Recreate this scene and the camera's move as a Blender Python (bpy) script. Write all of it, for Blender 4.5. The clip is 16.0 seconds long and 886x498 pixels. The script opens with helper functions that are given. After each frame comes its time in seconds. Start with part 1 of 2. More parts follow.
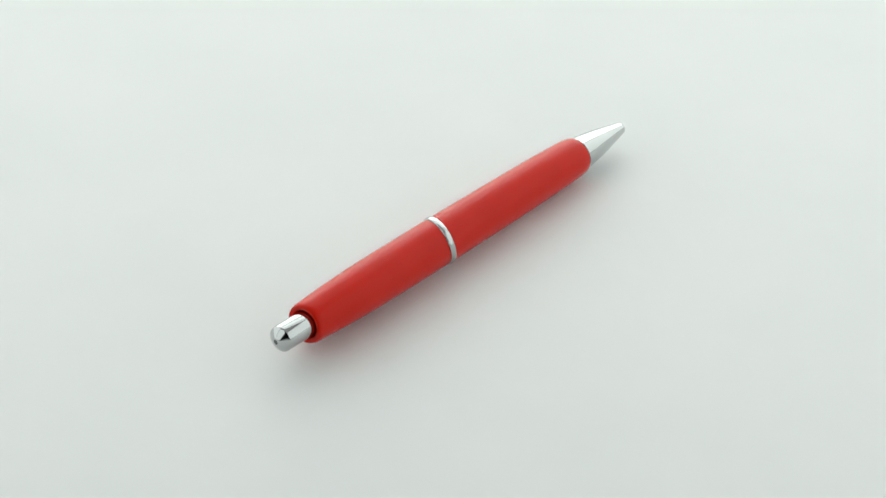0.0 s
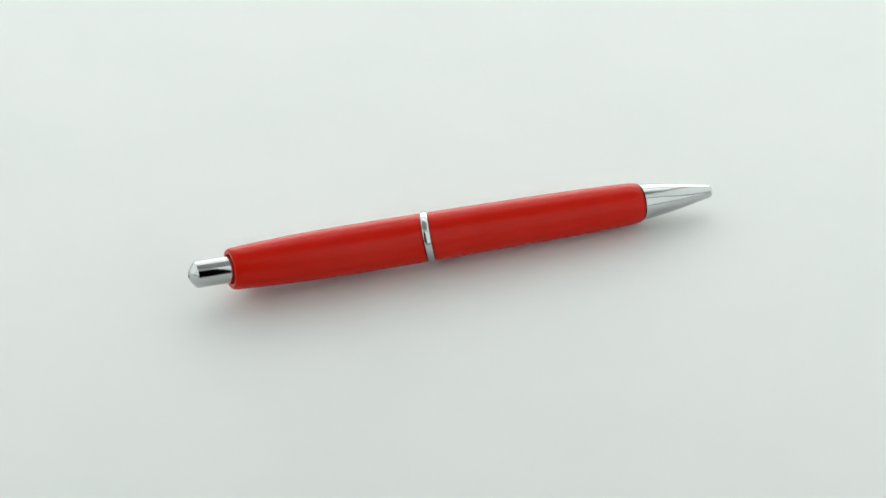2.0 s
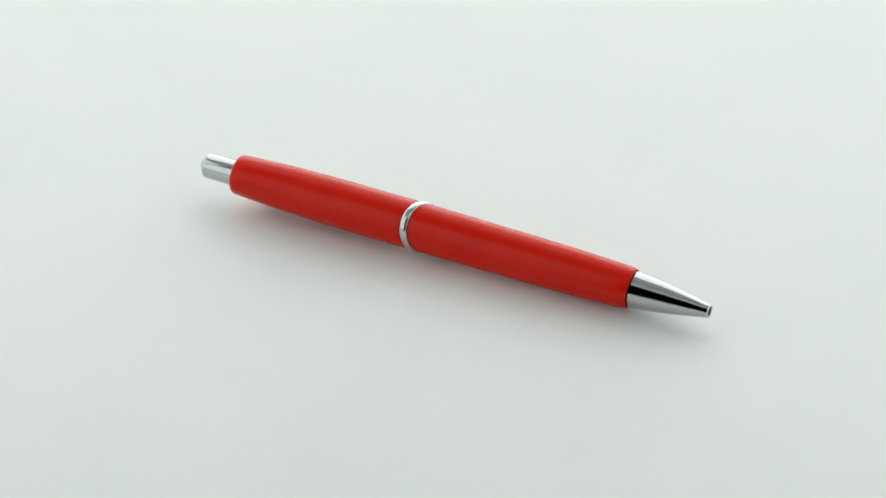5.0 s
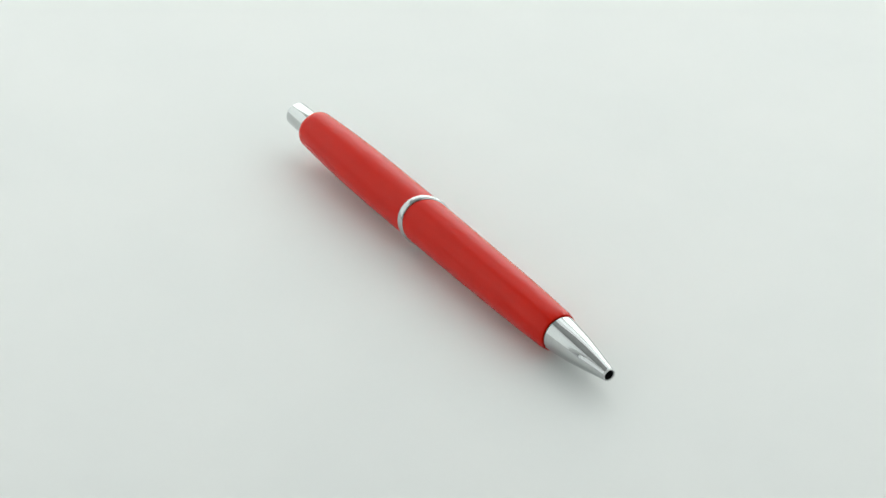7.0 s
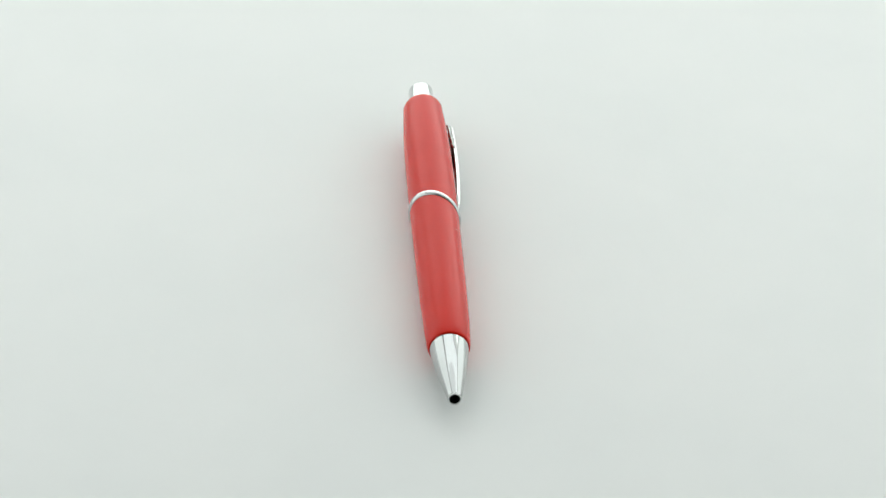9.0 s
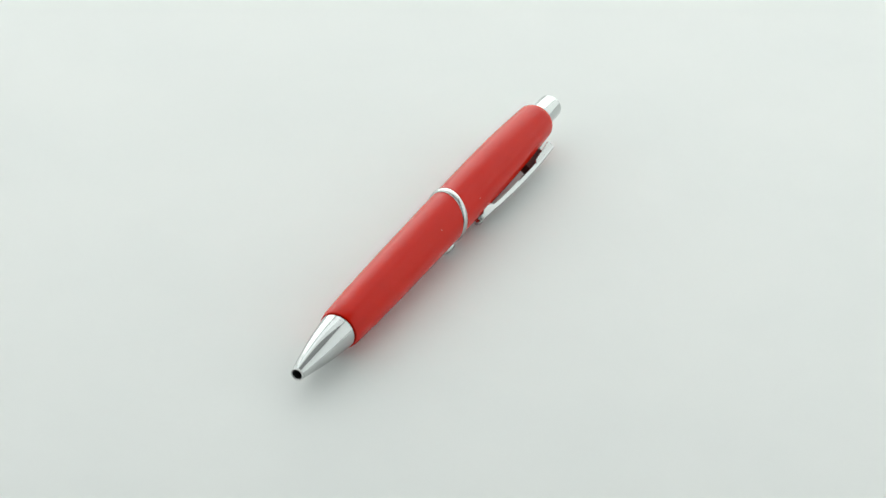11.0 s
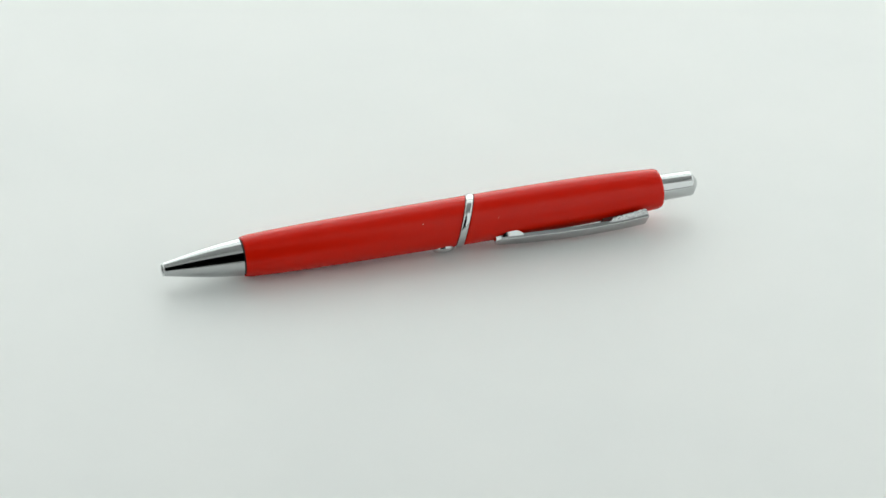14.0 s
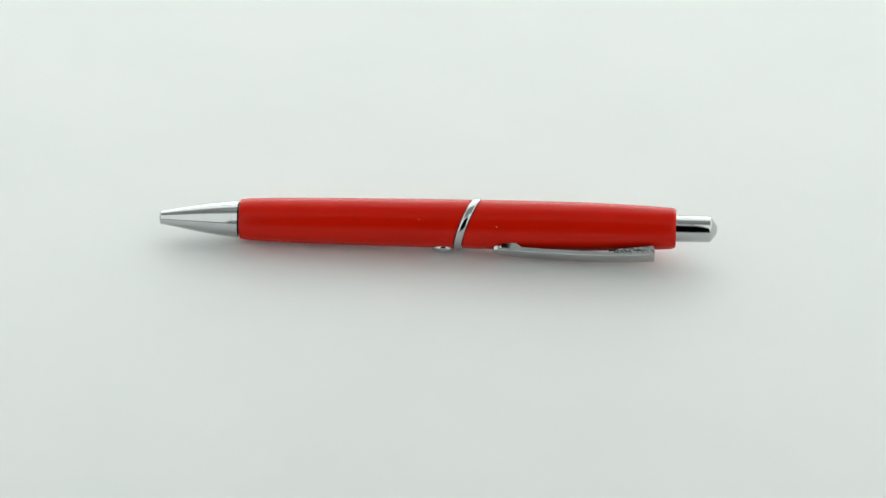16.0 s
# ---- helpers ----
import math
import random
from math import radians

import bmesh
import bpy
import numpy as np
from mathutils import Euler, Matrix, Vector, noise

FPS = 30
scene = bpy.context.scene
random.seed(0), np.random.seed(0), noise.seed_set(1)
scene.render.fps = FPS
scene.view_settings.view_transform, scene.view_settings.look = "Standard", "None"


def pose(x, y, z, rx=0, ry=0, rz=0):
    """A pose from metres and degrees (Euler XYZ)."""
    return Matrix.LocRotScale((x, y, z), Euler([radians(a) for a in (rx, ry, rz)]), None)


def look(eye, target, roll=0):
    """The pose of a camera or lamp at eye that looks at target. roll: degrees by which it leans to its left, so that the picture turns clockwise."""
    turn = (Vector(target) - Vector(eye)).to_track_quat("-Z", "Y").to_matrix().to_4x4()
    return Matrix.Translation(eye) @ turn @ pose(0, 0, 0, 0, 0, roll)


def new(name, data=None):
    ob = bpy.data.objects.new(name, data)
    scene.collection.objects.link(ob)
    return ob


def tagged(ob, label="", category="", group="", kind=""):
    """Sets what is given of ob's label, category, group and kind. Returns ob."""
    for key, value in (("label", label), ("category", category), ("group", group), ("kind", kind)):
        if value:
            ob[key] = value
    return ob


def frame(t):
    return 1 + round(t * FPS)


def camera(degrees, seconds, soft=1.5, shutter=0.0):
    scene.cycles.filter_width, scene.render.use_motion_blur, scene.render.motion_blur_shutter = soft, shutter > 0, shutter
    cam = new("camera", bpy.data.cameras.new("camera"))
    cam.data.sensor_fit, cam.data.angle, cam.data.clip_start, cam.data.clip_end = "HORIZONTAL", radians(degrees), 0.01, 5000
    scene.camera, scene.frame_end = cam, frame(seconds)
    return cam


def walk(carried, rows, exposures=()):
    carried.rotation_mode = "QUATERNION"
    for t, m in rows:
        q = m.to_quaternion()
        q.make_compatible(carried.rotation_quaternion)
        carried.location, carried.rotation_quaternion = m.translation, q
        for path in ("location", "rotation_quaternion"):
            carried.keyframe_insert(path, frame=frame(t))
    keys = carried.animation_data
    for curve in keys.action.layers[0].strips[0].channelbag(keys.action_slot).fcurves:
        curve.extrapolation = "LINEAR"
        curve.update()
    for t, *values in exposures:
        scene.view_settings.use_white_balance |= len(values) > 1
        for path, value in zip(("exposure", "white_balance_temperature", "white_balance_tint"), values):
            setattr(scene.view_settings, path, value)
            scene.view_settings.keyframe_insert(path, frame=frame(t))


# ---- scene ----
# A red push-button ballpoint pen turns slowly on the white floor of a small light tent.
EYE = (0.0, -0.68524, 0.43356)
AIM = (-0.00048, 0.00050, 0.00049)
cam = camera(15.67, 16.0, soft=1.5)
walk(cam, [(0.0, look(EYE, AIM, 1.55)), (16.0, look(EYE, AIM, 1.55))],
     exposures=[(0.0, -1.03), (16.0, -1.03)])

# ---- light ----
world = bpy.data.worlds.new("world")
scene.world = world
world.use_nodes = True
world.node_tree.nodes["Background"].inputs[0].default_value = (0.02, 0.021, 0.022, 1)
world.node_tree.nodes["Background"].inputs[1].default_value = 0.2

# the half width, back, front and height of the tent
TENT_W, TENT_BACK, TENT_FRONT, TENT_H = 0.95, 1.30, -0.29, 1.32
# the opening in the front wall through which the camera looks
OX0, OX1, OZ0, OZ1 = -0.153, 0.155, 0.035, 0.43


def area_lamp(name, eye, target, sx, sy, level, colour):
    """A rectangular diffuser of even brightness: level does not depend on its size."""
    data = bpy.data.lights.new(name, "AREA")
    data.shape, data.size, data.size_y = "RECTANGLE", sx, sy
    data.energy, data.color = level * math.pi * sx * sy, colour
    ob = new(name, data)
    ob.matrix_world = look(eye, target)
    return ob


BACK_TINT, TOP_TINT = (0.960, 1.0, 0.955), (0.928, 0.988, 0.972)
area_lamp("back_diffuser_lamp", (0.04, TENT_BACK - 0.01, 0.655), (0.04, 0, 0.655), 1.74, 1.28, 0.55, BACK_TINT)
# an added brighter band over the diffuser, for a paler sheen along the barrel
area_lamp("back_boost_lamp", (0.02, TENT_BACK - 0.02, 0.58), (0.02, 0, 0.58), 1.70, 0.94, 2.9, BACK_TINT)
# the ceiling: brightest towards the back
area_lamp("top_diffuser_lamp", (0.04, 1.03, TENT_H - 0.008), (0.04, 1.03, 0), 1.74, 0.48, 2.4, TOP_TINT)
area_lamp("top_diffuser_lamp", (0.04, 0.665, TENT_H - 0.008), (0.04, 0.665, 0), 1.74, 0.25, 1.6, TOP_TINT)
# fill light added over the side walls, to thin the pen's shadow
for side in (-1, 1):
    area_lamp("side_fill_lamp", (side * (TENT_W - 0.008), 0.50, 0.62), (0, 0.50, 0.62), 1.50, 1.10, 0.9, TOP_TINT)
# lit panels beside the opening in the front wall
for x0, x1, level in ((OX1 + 0.004, 0.86, 1.45), (-0.88, OX0 - 0.004, 1.45)):
    area_lamp("front_diffuser_lamp", ((x0 + x1) / 2, TENT_FRONT + 0.006, 0.38), ((x0 + x1) / 2, 1, 0.38), x1 - x0, 0.68, level, TOP_TINT)


# ---- materials ----
def material(name, base, rough=0.5, metal=0.0, coat=0.0, coat_rough=0.05):
    """A principled material; returns it with its nodes, links and shader."""
    m = bpy.data.materials.new(name)
    m.use_nodes = True
    n, l = m.node_tree.nodes, m.node_tree.links
    b = n["Principled BSDF"]
    b.inputs["Base Color"].default_value = (*base, 1)
    b.inputs["Roughness"].default_value = rough
    b.inputs["Metallic"].default_value = metal
    b.inputs["Coat Weight"].default_value = coat
    b.inputs["Coat Roughness"].default_value = coat_rough
    return m, n, l, b


def vary(n, l, target, scale, low, high, detail=4.0, at=(0.35, 0.65), stretch=(1, 1, 1)):
    """Noise in object space, spread between two values or colours, into a socket."""
    tc, mp = n.new("ShaderNodeTexCoord"), n.new("ShaderNodeMapping")
    mp.inputs["Scale"].default_value = stretch
    l.new(tc.outputs["Object"], mp.inputs["Vector"])
    tex = n.new("ShaderNodeTexNoise")
    tex.inputs["Scale"].default_value, tex.inputs["Detail"].default_value = scale, detail
    l.new(mp.outputs["Vector"], tex.inputs["Vector"])
    ramp = n.new("ShaderNodeValToRGB")
    for e, p, c in zip(ramp.color_ramp.elements, at, (low, high)):
        e.position = p
        e.color = (*c, 1) if isinstance(c, tuple) else (c, c, c, 1)
    l.new(tex.outputs["Fac"], ramp.inputs["Fac"])
    l.new(ramp.outputs["Color"], target)
    return tex


def relief(n, l, b, tex, strength, distance):
    bump = n.new("ShaderNodeBump")
    bump.inputs["Strength"].default_value, bump.inputs["Distance"].default_value = strength, distance
    l.new(tex.outputs["Fac"], bump.inputs["Height"])
    l.new(bump.outputs["Normal"], b.inputs["Normal"])


def red_plastic():
    m, n, l, b = material("red_plastic", (0.64, 0.0090, 0.0011), 0.21)
    b.inputs["IOR"].default_value = 1.29
    vary(n, l, b.inputs["Base Color"], 90, (0.625, 0.0085, 0.0010), (0.655, 0.0095, 0.0012))
    vary(n, l, b.inputs["Roughness"], 60, 0.19, 0.23)
    return m


def chrome():
    m, n, l, b = material("chrome", (0.535, 0.547, 0.549), 0.08, 1.0)
    vary(n, l, b.inputs["Roughness"], 300, 0.04, 0.09)
    tex = n.new("ShaderNodeTexNoise")
    tc = n.new("ShaderNodeTexCoord")
    l.new(tc.outputs["Object"], tex.inputs["Vector"])
    tex.inputs["Scale"].default_value = 190
    relief(n, l, b, tex, 0.09, 0.0004)
    return m


def worn_chrome():
    m, n, l, b = material("rough_cast_chrome", (0.50, 0.508, 0.508), 0.2, 1.0)
    tex = vary(n, l, b.inputs["Roughness"], 1500, 0.10, 0.28)
    relief(n, l, b, tex, 0.45, 0.0003)
    return m


def white_sheet():
    m, n, l, b = material("white_sheet", (0.80, 0.81, 0.80), 0.55)
    vary(n, l, b.inputs["Base Color"], 22, (0.792, 0.804, 0.798), (0.812, 0.820, 0.812), 3.0)
    tex = vary(n, l, b.inputs["Roughness"], 700, 0.5, 0.6)
    relief(n, l, b, tex, 0.05, 0.0002)
    # light spreads a little way inside the slab
    b.inputs["Subsurface Weight"].default_value = 0.6
    b.inputs["Subsurface Radius"].default_value = (1.0, 1.0, 1.0)
    b.inputs["Subsurface Scale"].default_value = 0.012
    return m


def tent_cloth():
    m, n, l, b = material("tent_cloth", (0.80, 0.81, 0.80), 0.9)
    vary(n, l, b.inputs["Base Color"], 6, (0.79, 0.80, 0.79), (0.82, 0.83, 0.82))
    return m


def grey_cloth(name, v):
    m, n, l, b = material(name, (v, v, v), 0.9)
    vary(n, l, b.inputs["Base Color"], 6, (v - 0.02,) * 3, (v + 0.02,) * 3)
    return m


def dark_paint():
    m, n, l, b = material("dark_paint", (0.04, 0.04, 0.041), 0.8)
    vary(n, l, b.inputs["Base Color"], 3, (0.034, 0.034, 0.035), (0.046, 0.046, 0.047))
    return m


RED, CHROME, CAST, SHEET, CLOTH, DARK = red_plastic(), chrome(), worn_chrome(), white_sheet(), tent_cloth(), dark_paint()
GREY = grey_cloth("grey_cloth", 0.36)
# darkened red for the clip's hinge block: the shade there is in the colour
SHADED_RED = material("shaded_red_plastic", (0.10, 0.004, 0.002), 0.6)[0]
DUST = material("dust", (0.75, 0.70, 0.66), 0.9)[0]
BLACK = material("black_bore", (0.01, 0.01, 0.01), 0.5)[0]
SATIN = material("satin_chrome", (0.62, 0.63, 0.63), 0.4, 1.0)[0]


# ---- mesh helpers ----
def finish(bm, name, mat, angle=32):
    bmesh.ops.recalc_face_normals(bm, faces=bm.faces)
    me = bpy.data.meshes.new(name)
    bm.to_mesh(me)
    bm.free()
    for p in me.polygons:
        p.use_smooth = True
    me.set_sharp_from_angle(angle=radians(angle))
    me.materials.append(mat)
    return me


def part(name, bm, mat, parent, label="", angle=32):
    """One mesh object under a thing or a part."""
    ob = new(name, finish(bm, name, mat, angle))
    ob.parent = parent
    return tagged(ob, label)


def box(bm, x0, x1, y0, y1, z0, z1):
    v = [bm.verts.new((x, y, z)) for x in (x0, x1) for y in (y0, y1) for z in (z0, z1)]
    for q in ((0, 1, 3, 2), (4, 6, 7, 5), (0, 4, 5, 1), (2, 3, 7, 6), (0, 2, 6, 4), (1, 5, 7, 3)):
        bm.faces.new([v[i] for i in q])


def structure(name, boxes, mat, label, category):
    bm = bmesh.new()
    for b in boxes:
        box(bm, *b)
    return tagged(new(name, finish(bm, name, mat)), label, category, kind="structure")


# ---- the light tent and the dark room round it ----
T = 0.004
structure("floor", [(-TENT_W, TENT_W, TENT_FRONT - T, TENT_BACK + T, -0.040, 0.0)], SHEET,
          "plain matte white translucent slab under the pen", "floor")
structure("wall_north", [(-TENT_W, TENT_W, TENT_BACK, TENT_BACK + T, 0.0, TENT_H)], CLOTH,
          "plain white diffusing back wall", "wall")
structure("wall_east", [(TENT_W, TENT_W + T, TENT_FRONT - T, TENT_BACK + T, -0.006, TENT_H)], CLOTH,
          "plain white diffusing side wall", "wall")
structure("wall_west", [(-TENT_W - T, -TENT_W, TENT_FRONT - T, TENT_BACK + T, -0.006, TENT_H)], CLOTH,
          "plain white diffusing side wall", "wall")
structure("wall_south", [(-TENT_W, OX0, TENT_FRONT - T, TENT_FRONT, 0.0, TENT_H),
                         (OX1, TENT_W, TENT_FRONT - T, TENT_FRONT, 0.0, TENT_H),
                         (OX0, OX1, TENT_FRONT - T, TENT_FRONT, 0.0, OZ0),
                         (OX0, OX1, TENT_FRONT - T, TENT_FRONT, OZ1, TENT_H)], GREY,
          "plain grey front wall with a rectangular opening", "wall")
structure("ceiling", [(-TENT_W - T, TENT_W + T, TENT_FRONT - T, TENT_BACK + T, TENT_H, TENT_H + T)], GREY,
          "plain grey cloth ceiling", "ceiling")
structure("room_floor", [(-1.5, 1.5, -1.8, 1.6, -0.062, -0.042)], DARK, "dark surface round the white slab", "floor")
structure("room_wall", [(-1.52, -1.5, -1.8, 1.6, -0.042, 1.6), (1.5, 1.52, -1.8, 1.6, -0.042, 1.6),
                        (-1.5, 1.5, -1.82, -1.8, -0.042, 1.6), (-1.5, 1.5, 1.6, 1.62, -0.042, 1.6)], DARK,
          "plain dark walls round the place", "wall")
structure("room_ceiling", [(-1.52, 1.52, -1.82, 1.62, 1.6, 1.62)], DARK, "plain dark ceiling", "ceiling")

# ---- the pen: x runs from the tip to the push button, in the space of its axis ----
AXIS_Z, AXIS_Y, MID_U, TILT = 0.00686, 0.00243, 0.0719, 1.42
BAND_ANGLE, CLIP_ANGLE = -37.0, -37.0          # directions round the axis of the band's lean and the clip, from the side towards -y
RING_U, RING_LEAN = 0.0775, 0.0025
AXIS = pose(0, AXIS_Y, AXIS_Z, 0, -TILT, 0) @ pose(-MID_U, 0, 0)


def around(u, r, a):
    """A point at u along the axis, r from it, at the angle a in degrees from the direction of the band's lean."""
    e = radians(a + BAND_ANGLE)
    return AXIS @ Vector((u, -r * math.cos(e), r * math.sin(e)))


def smooth(keys, u):
    """A smooth curve through (u, r) pairs."""
    us, rs = zip(*keys)
    d = [0.0] * len(us)
    for i in range(len(us)):
        a, b = max(i - 1, 0), min(i + 1, len(us) - 1)
        d[i] = (rs[b] - rs[a]) / (us[b] - us[a])
    for i in range(len(us) - 1):
        if u <= us[i + 1] or i == len(us) - 2:
            h = us[i + 1] - us[i]
            s = min(max((u - us[i]) / h, 0), 1)
            return ((2 * s**3 - 3 * s**2 + 1) * rs[i] + (s**3 - 2 * s**2 + s) * h * d[i]
                    + (3 * s**2 - 2 * s**3) * rs[i + 1] + (s**3 - s**2) * h * d[i + 1])


def lathe(profile, seg=96):
    """A turned solid from (u, r) pairs; u may be a function of the angle."""
    bm = bmesh.new()
    rings = []
    for u, r in profile:
        if r < 1e-7:
            rings.append([bm.verts.new(around(u, 0, 0))])
        else:
            rings.append([bm.verts.new(around(u(a) if callable(u) else u, r, a)) for a in (360 * i / seg for i in range(seg))])
    for p, q in zip(rings, rings[1:]):
        for i in range(seg):
            j = (i + 1) % seg
            if len(p) == 1:
                bm.faces.new((p[0], q[j], q[i]))
            elif len(q) == 1:
                bm.faces.new((p[i], p[j], q[0]))
            else:
                bm.faces.new((p[i], p[j], q[j], q[i]))
    return bm


def slant(off):
    """u of the leaning centre band's plane, moved along by off."""
    return lambda a: RING_U - RING_LEAN * math.cos(radians(a)) + off


pen = tagged(new("ballpoint_pen"), "red plastic push-button ballpoint pen with chrome trim, lying on white", "pen")

BODY = [(0.0200, 0.00505), (0.0215, 0.00520), (0.0300, 0.00553), (0.0400, 0.00576), (0.0550, 0.00594), (0.0700, 0.00606),
        (0.0800, 0.00611), (0.0950, 0.00612), (0.1080, 0.00600), (0.1180, 0.00568), (0.1255, 0.00530), (0.1293, 0.00508)]


def barrel_radius(u):
    return smooth(BODY, u) + 0.00006


def front_barrel():
    prof = [(0.0201, 0.0044), (0.0201, 0.00487), (0.0202, 0.00498), (0.0206, 0.00508)]
    us = [0.0206 + (0.0730 - 0.0206) * i / 40 for i in range(1, 41)]
    prof += [(u, barrel_radius(u)) for u in us]
    prof += [(slant(-0.0012), barrel_radius(RING_U)), (slant(-0.0012), 0.0050)]
    return lathe(prof)


def rear_barrel():
    prof = [(slant(0.0012), 0.0050), (slant(0.0012), barrel_radius(RING_U))]
    prof += [(0.0820 + (0.1286 - 0.0820) * i / 40, barrel_radius(0.0820 + (0.1286 - 0.0820) * i / 40)) for i in range(41)]
    prof += [(0.1291, 0.00502), (0.1294, 0.00488), (0.12955, 0.00465), (0.1295, 0.00405), (0.12935, 0.00378), (0.1289, 0.00362), (0.1250, 0.0036)]
    return lathe(prof)


def centre_band():
    r = barrel_radius(RING_U)
    prof = [(slant(-0.0010), r - 0.0012)]
    for i in range(13):
        a = math.pi * i / 12
        prof.append((slant(-0.00098 * math.cos(a)), r - 0.0001 + 0.00050 * math.sin(a) ** 0.7))
    prof.append((slant(0.0010), r - 0.0012))
    return lathe(prof, 128)


NOSE = [(-0.0002, 0.00160), (0.004, 0.00241), (0.008, 0.00316), (0.012, 0.00382), (0.016, 0.00432), (0.0200, 0.00472)]


def nose_cone():
    prof = [(0.0060, 0.00118), (0.0006, 0.00126), (0.00015, 0.00130), (0.00015, 0.00160)]
    prof += [(u, smooth(NOSE, u)) for u in (0.0002 + 0.0194 * i / 30 for i in range(31))]
    prof += [(0.01962, 0.0044), (0.0198, 0.0030)]
    return lathe(prof)


def bore():
    return lathe([(0.0040, 0.0), (0.0040, 0.00110), (0.0004, 0.00126), (0.0000, 0.00129), (0.0000, 0.00122), (0.0030, 0.0009), (0.0030, 0.0)], 32)


def push_button():
    # a straight stem, a short shoulder and a blunt cone with a dimpled point
    # a straight stem, a soft shoulder and a blunt domed cone with a dimpled point
    prof = [(0.1255, 0.0), (0.1255, 0.00334), (0.1300, 0.00334), (0.1379, 0.00328), (0.1381, 0.00323), (0.13825, 0.00315)]
    prof += [(0.1384 + 0.0015 * (1 - k ** 1.3), 0.00072 + 0.00230 * k) for k in (1 - i / 12 for i in range(13))]
    prof += [(0.13988, 0.00062), (0.13970, 0.00054), (0.13925, 0.00048), (0.13920, 0.0)]
    return lathe(prof)


nose = part("nose_cone", nose_cone(), CHROME, pen, "polished chrome nose cone with a small round hole", 40)
part("rim", lathe([(0.0006, 0.00128)] + [(-0.00006 - 0.00018 * math.sin(math.pi * i / 8), 0.00146 - 0.00017 * math.cos(math.pi * i / 8)) for i in range(9)]
                  + [(0.0006, 0.00164)], 48), SATIN, nose, "satin rim round the hole")
part("bore", bore(), BLACK, nose, "dark hole in the tip")
part("inner_tube", lathe([(0.0185, 0.0), (0.0185, 0.0041), (0.0205, 0.0043), (0.0215, 0.0048), (0.0700, 0.0055), (0.0860, 0.0055), (0.0860, 0.0)], 64), BLACK, pen,
     "dark inner tube showing in the joints")
part("front_barrel", front_barrel(), RED, pen)
part("rear_barrel", rear_barrel(), RED, pen)
part("centre_band", centre_band(), CHROME, pen, "slanting polished chrome ring", 60)
part("push_button", push_button(), CHROME, pen, "polished chrome push button", 40)


# ---- the clip ----
def clip_point(u, r, w):
    """A point at u along the pen, r out from its axis and w to the side."""
    e = radians(CLIP_ANGLE)
    return AXIS @ Vector((u, -r * math.cos(e) + w * math.sin(e), r * math.sin(e) + w * math.cos(e)))


def sweep(sections):
    """A solid through closed sections of equal length."""
    bm = bmesh.new()
    loops = [[bm.verts.new(p) for p in s] for s in sections]
    k = len(loops[0])
    for p, q in zip(loops, loops[1:]):
        for i in range(k):
            j = (i + 1) % k
            bm.faces.new((p[i], p[j], q[j], q[i]))
    bm.faces.new(loops[0][::-1])
    bm.faces.new(loops[-1])
    return bm


CLIP0, CLIP1 = 0.0842, 0.1243
CLIP_R = [(0.0842, 0.00742), (0.0900, 0.00786), (0.1000, 0.00842), (0.1100, 0.00862), (0.1180, 0.00848), (0.1243, 0.00812)]
CLIP_W = [(0.0842, 0.00125), (0.0860, 0.00190), (0.0950, 0.00230), (0.1243, 0.00250)]


def clip_arm():
    secs = []
    for i in range(49):
        u = CLIP0 + (CLIP1 - CLIP0) * i / 48
        r, w = smooth(CLIP_R, u), smooth(CLIP_W, u)
        c, th = 0.00025, 0.0012
        secs.append([clip_point(u, a, b) for a, b in ((r, -w + c), (r - c, -w), (r - th, -w), (r - th, -w + 0.0005), (r - 0.0005, -w + 0.0006),
                                                      (r - 0.0005, w - 0.0006), (r - th, w - 0.0005), (r - th, w), (r - c, w), (r, w - c))])
    return sweep(secs)


def flange(u0, u1, h, side, round_ends, teeth=0):
    """An upright lug on one edge of the clip, turned towards the barrel."""
    bm = bmesh.new()
    n = 40
    tops, bots = [], []
    for i in range(n + 1):
        s = i / n
        u = u0 + (u1 - u0) * s
        r, w = smooth(CLIP_R, u), smooth(CLIP_W, u)
        k = math.sin(math.pi * s) ** 0.55 if round_ends else min(5 * s, 0.55 + 0.45 * s, 0.7 + 6 * (1 - s))
        t = 0.0001 * math.sin(teeth * 2 * math.pi * s) if teeth else 0
        for lst, rr, lean in ((bots, r - 0.0007, 0.0), (tops, r - 0.0008 - h * k + t, -(0.22 - 0.10 * s) * h * k)):
            lst.append((bm.verts.new(clip_point(u, rr, side * (w - lean))), bm.verts.new(clip_point(u, rr, side * (w - 0.0005 - lean)))))
    for i in range(n):
        a, b, c, d = bots[i], bots[i + 1], tops[i + 1], tops[i]
        bm.faces.new((a[0], b[0], c[0], d[0]))
        bm.faces.new((a[1], d[1], c[1], b[1]))
        bm.faces.new((d[0], c[0], c[1], d[1]))
        bm.faces.new((a[0], a[1], b[1], b[0]))
    bm.faces.new((bots[0][0], tops[0][0], tops[0][1], bots[0][1]))
    bm.faces.new((bots[n][0], bots[n][1], tops[n][1], tops[n][0]))
    return bm


def knob():
    bm = bmesh.new()
    bmesh.ops.create_uvsphere(bm, u_segments=20, v_segments=12, radius=0.00085)
    for v in bm.verts:
        v.co = clip_point(0.0846 + v.co.x, 0.00700 + v.co.y, v.co.z * 1.25)
    return bm


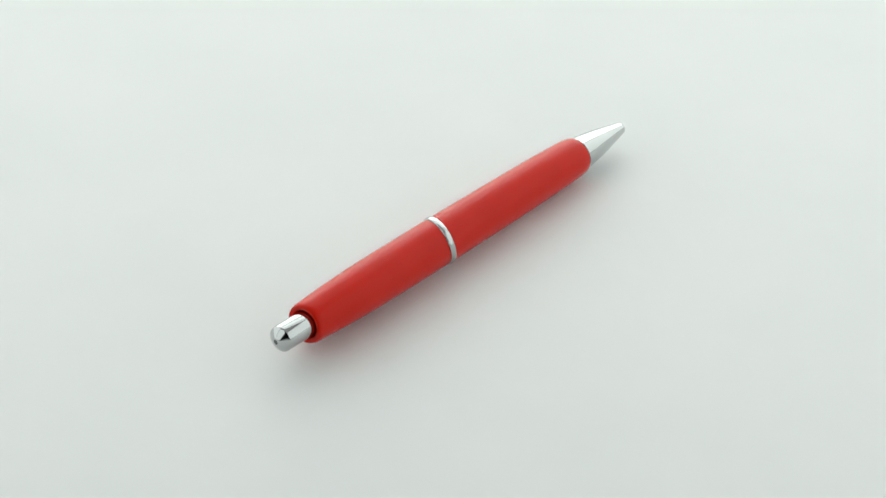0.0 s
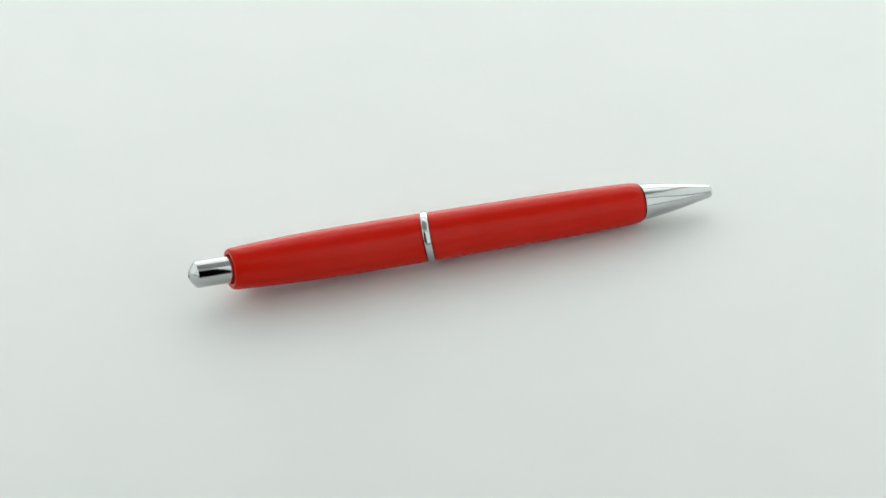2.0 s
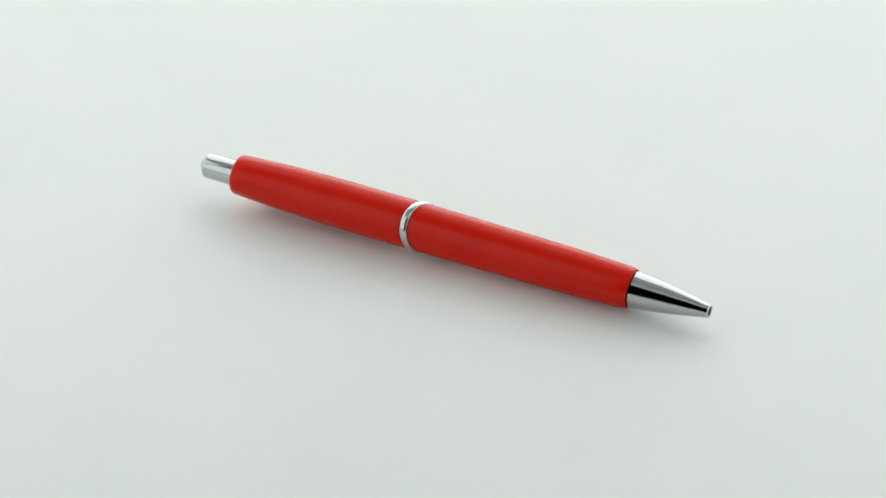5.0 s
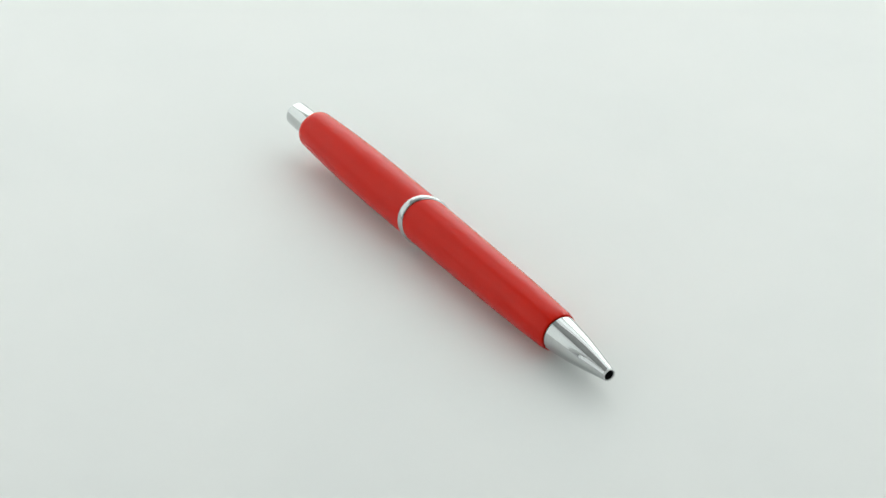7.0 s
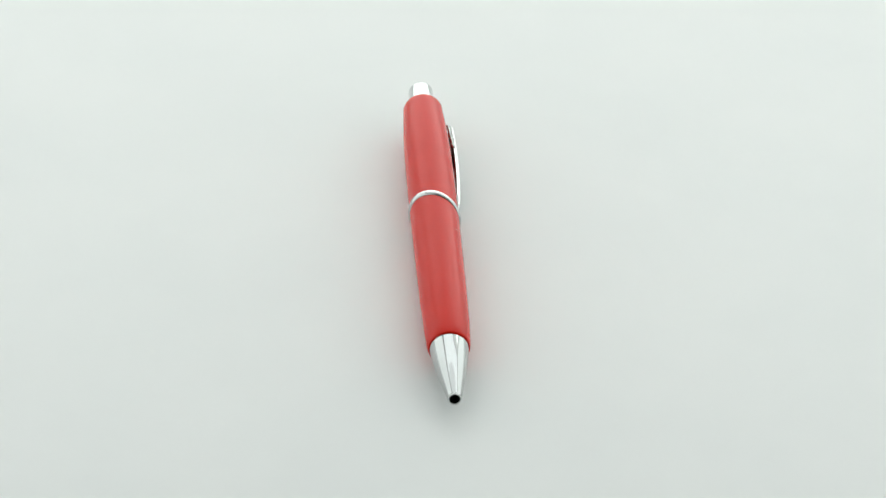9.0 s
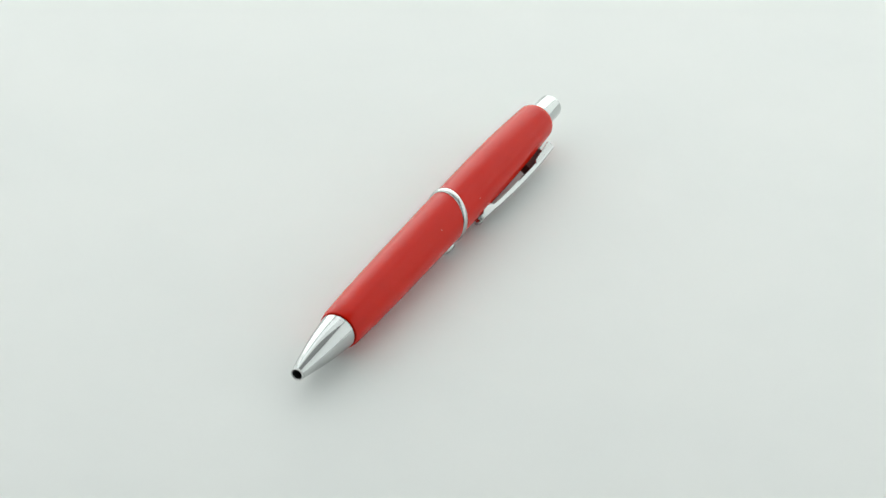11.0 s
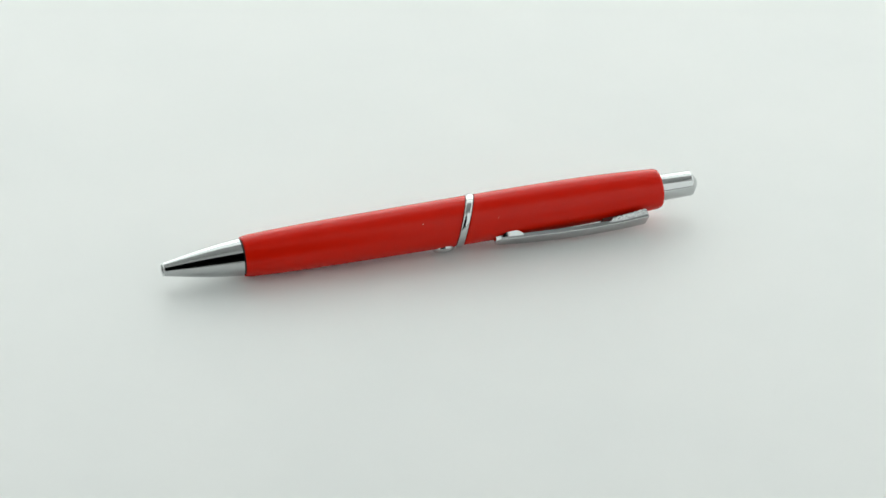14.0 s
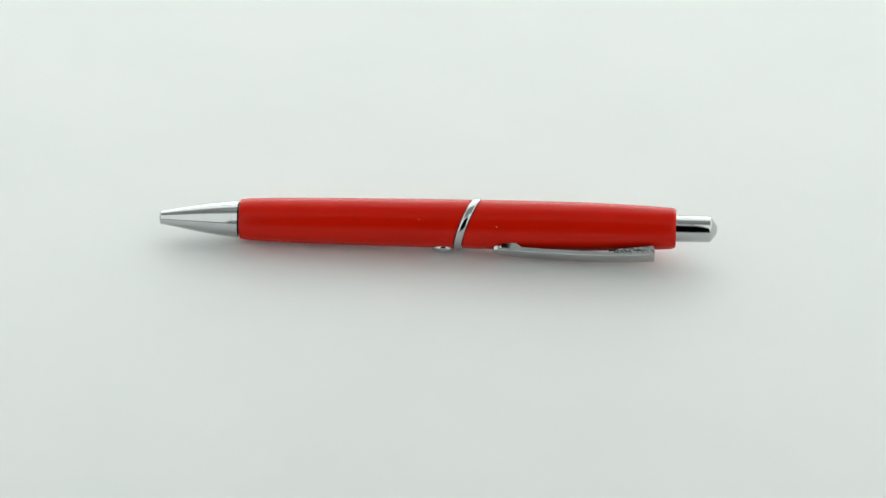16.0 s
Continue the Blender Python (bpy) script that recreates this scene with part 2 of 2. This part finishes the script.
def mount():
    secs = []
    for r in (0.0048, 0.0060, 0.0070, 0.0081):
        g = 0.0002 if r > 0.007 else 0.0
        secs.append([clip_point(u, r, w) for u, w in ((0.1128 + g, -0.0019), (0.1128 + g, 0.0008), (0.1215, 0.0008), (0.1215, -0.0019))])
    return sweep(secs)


clip = part("clip", clip_arm(), CHROME, pen, "bowed chrome pocket clip", 35)
for side in (-1, 1):
    part("lug", flange(0.0856, 0.0912, 0.0014, side, True), CHROME, clip)
    part("grip_plate", flange(0.1138, 0.1242, 0.0016, side, False, 7), CAST, clip, "rough cast chrome edge")
part("knob", knob(), CHROME, clip)
part("clip_mount", mount(), SHADED_RED, pen, "red hinge block under the clip, its shade put into the colour")


def foot():
    """The small leaf-shaped chrome foot at the band's underside."""
    bm = bmesh.new()
    bmesh.ops.create_uvsphere(bm, u_segments=28, v_segments=14, radius=1.0)
    for v in bm.verts:
        x, y, z = v.co
        v.co = around(0.0713 + 0.0029 * x, barrel_radius(0.0713) - 0.0002 + 0.0014 * math.copysign(abs(z) ** 0.6, z), -28 + 26 * y)
    return bm


part("band_foot", foot(), CHROME, pen, "small chrome leaf under the ring", 60)


def speck(u, a, size):
    """A tiny grain of dust on the barrel."""
    bm = bmesh.new()
    bmesh.ops.create_icosphere(bm, subdivisions=1, radius=size)
    for v in bm.verts:
        v.co = v.co + around(u, barrel_radius(u), a)
    return bm


for u, a, size in ((0.0654, 77, 0.00011), (0.0848, 63, 0.00010)):
    part("dust_speck", speck(u, a, size), DUST, pen, "tiny pale dust speck")


def motions():
    # the turntable goes round evenly and then stops
    # a slight unevenness within each second
    rows = []
    for i in range(31):
        wobble = 0.18 if i < 10 else (-0.18 if i % 2 == 0 else 0.12)
        rows.append((0.5 * i, pose(0, 0, 0, 0, 0, -127.55 - 15.307 * 0.5 * i + wobble)))
    rows += [(t, pose(0, 0, 0, 0, 0, a)) for t, a in ((15.1, -358.7), (15.2, -360.2), (15.3, -361.4), (15.4, -361.7), (15.5, -361.7), (15.7, -361.7), (16.0, -361.7))]
    walk(pen, rows)


motions()
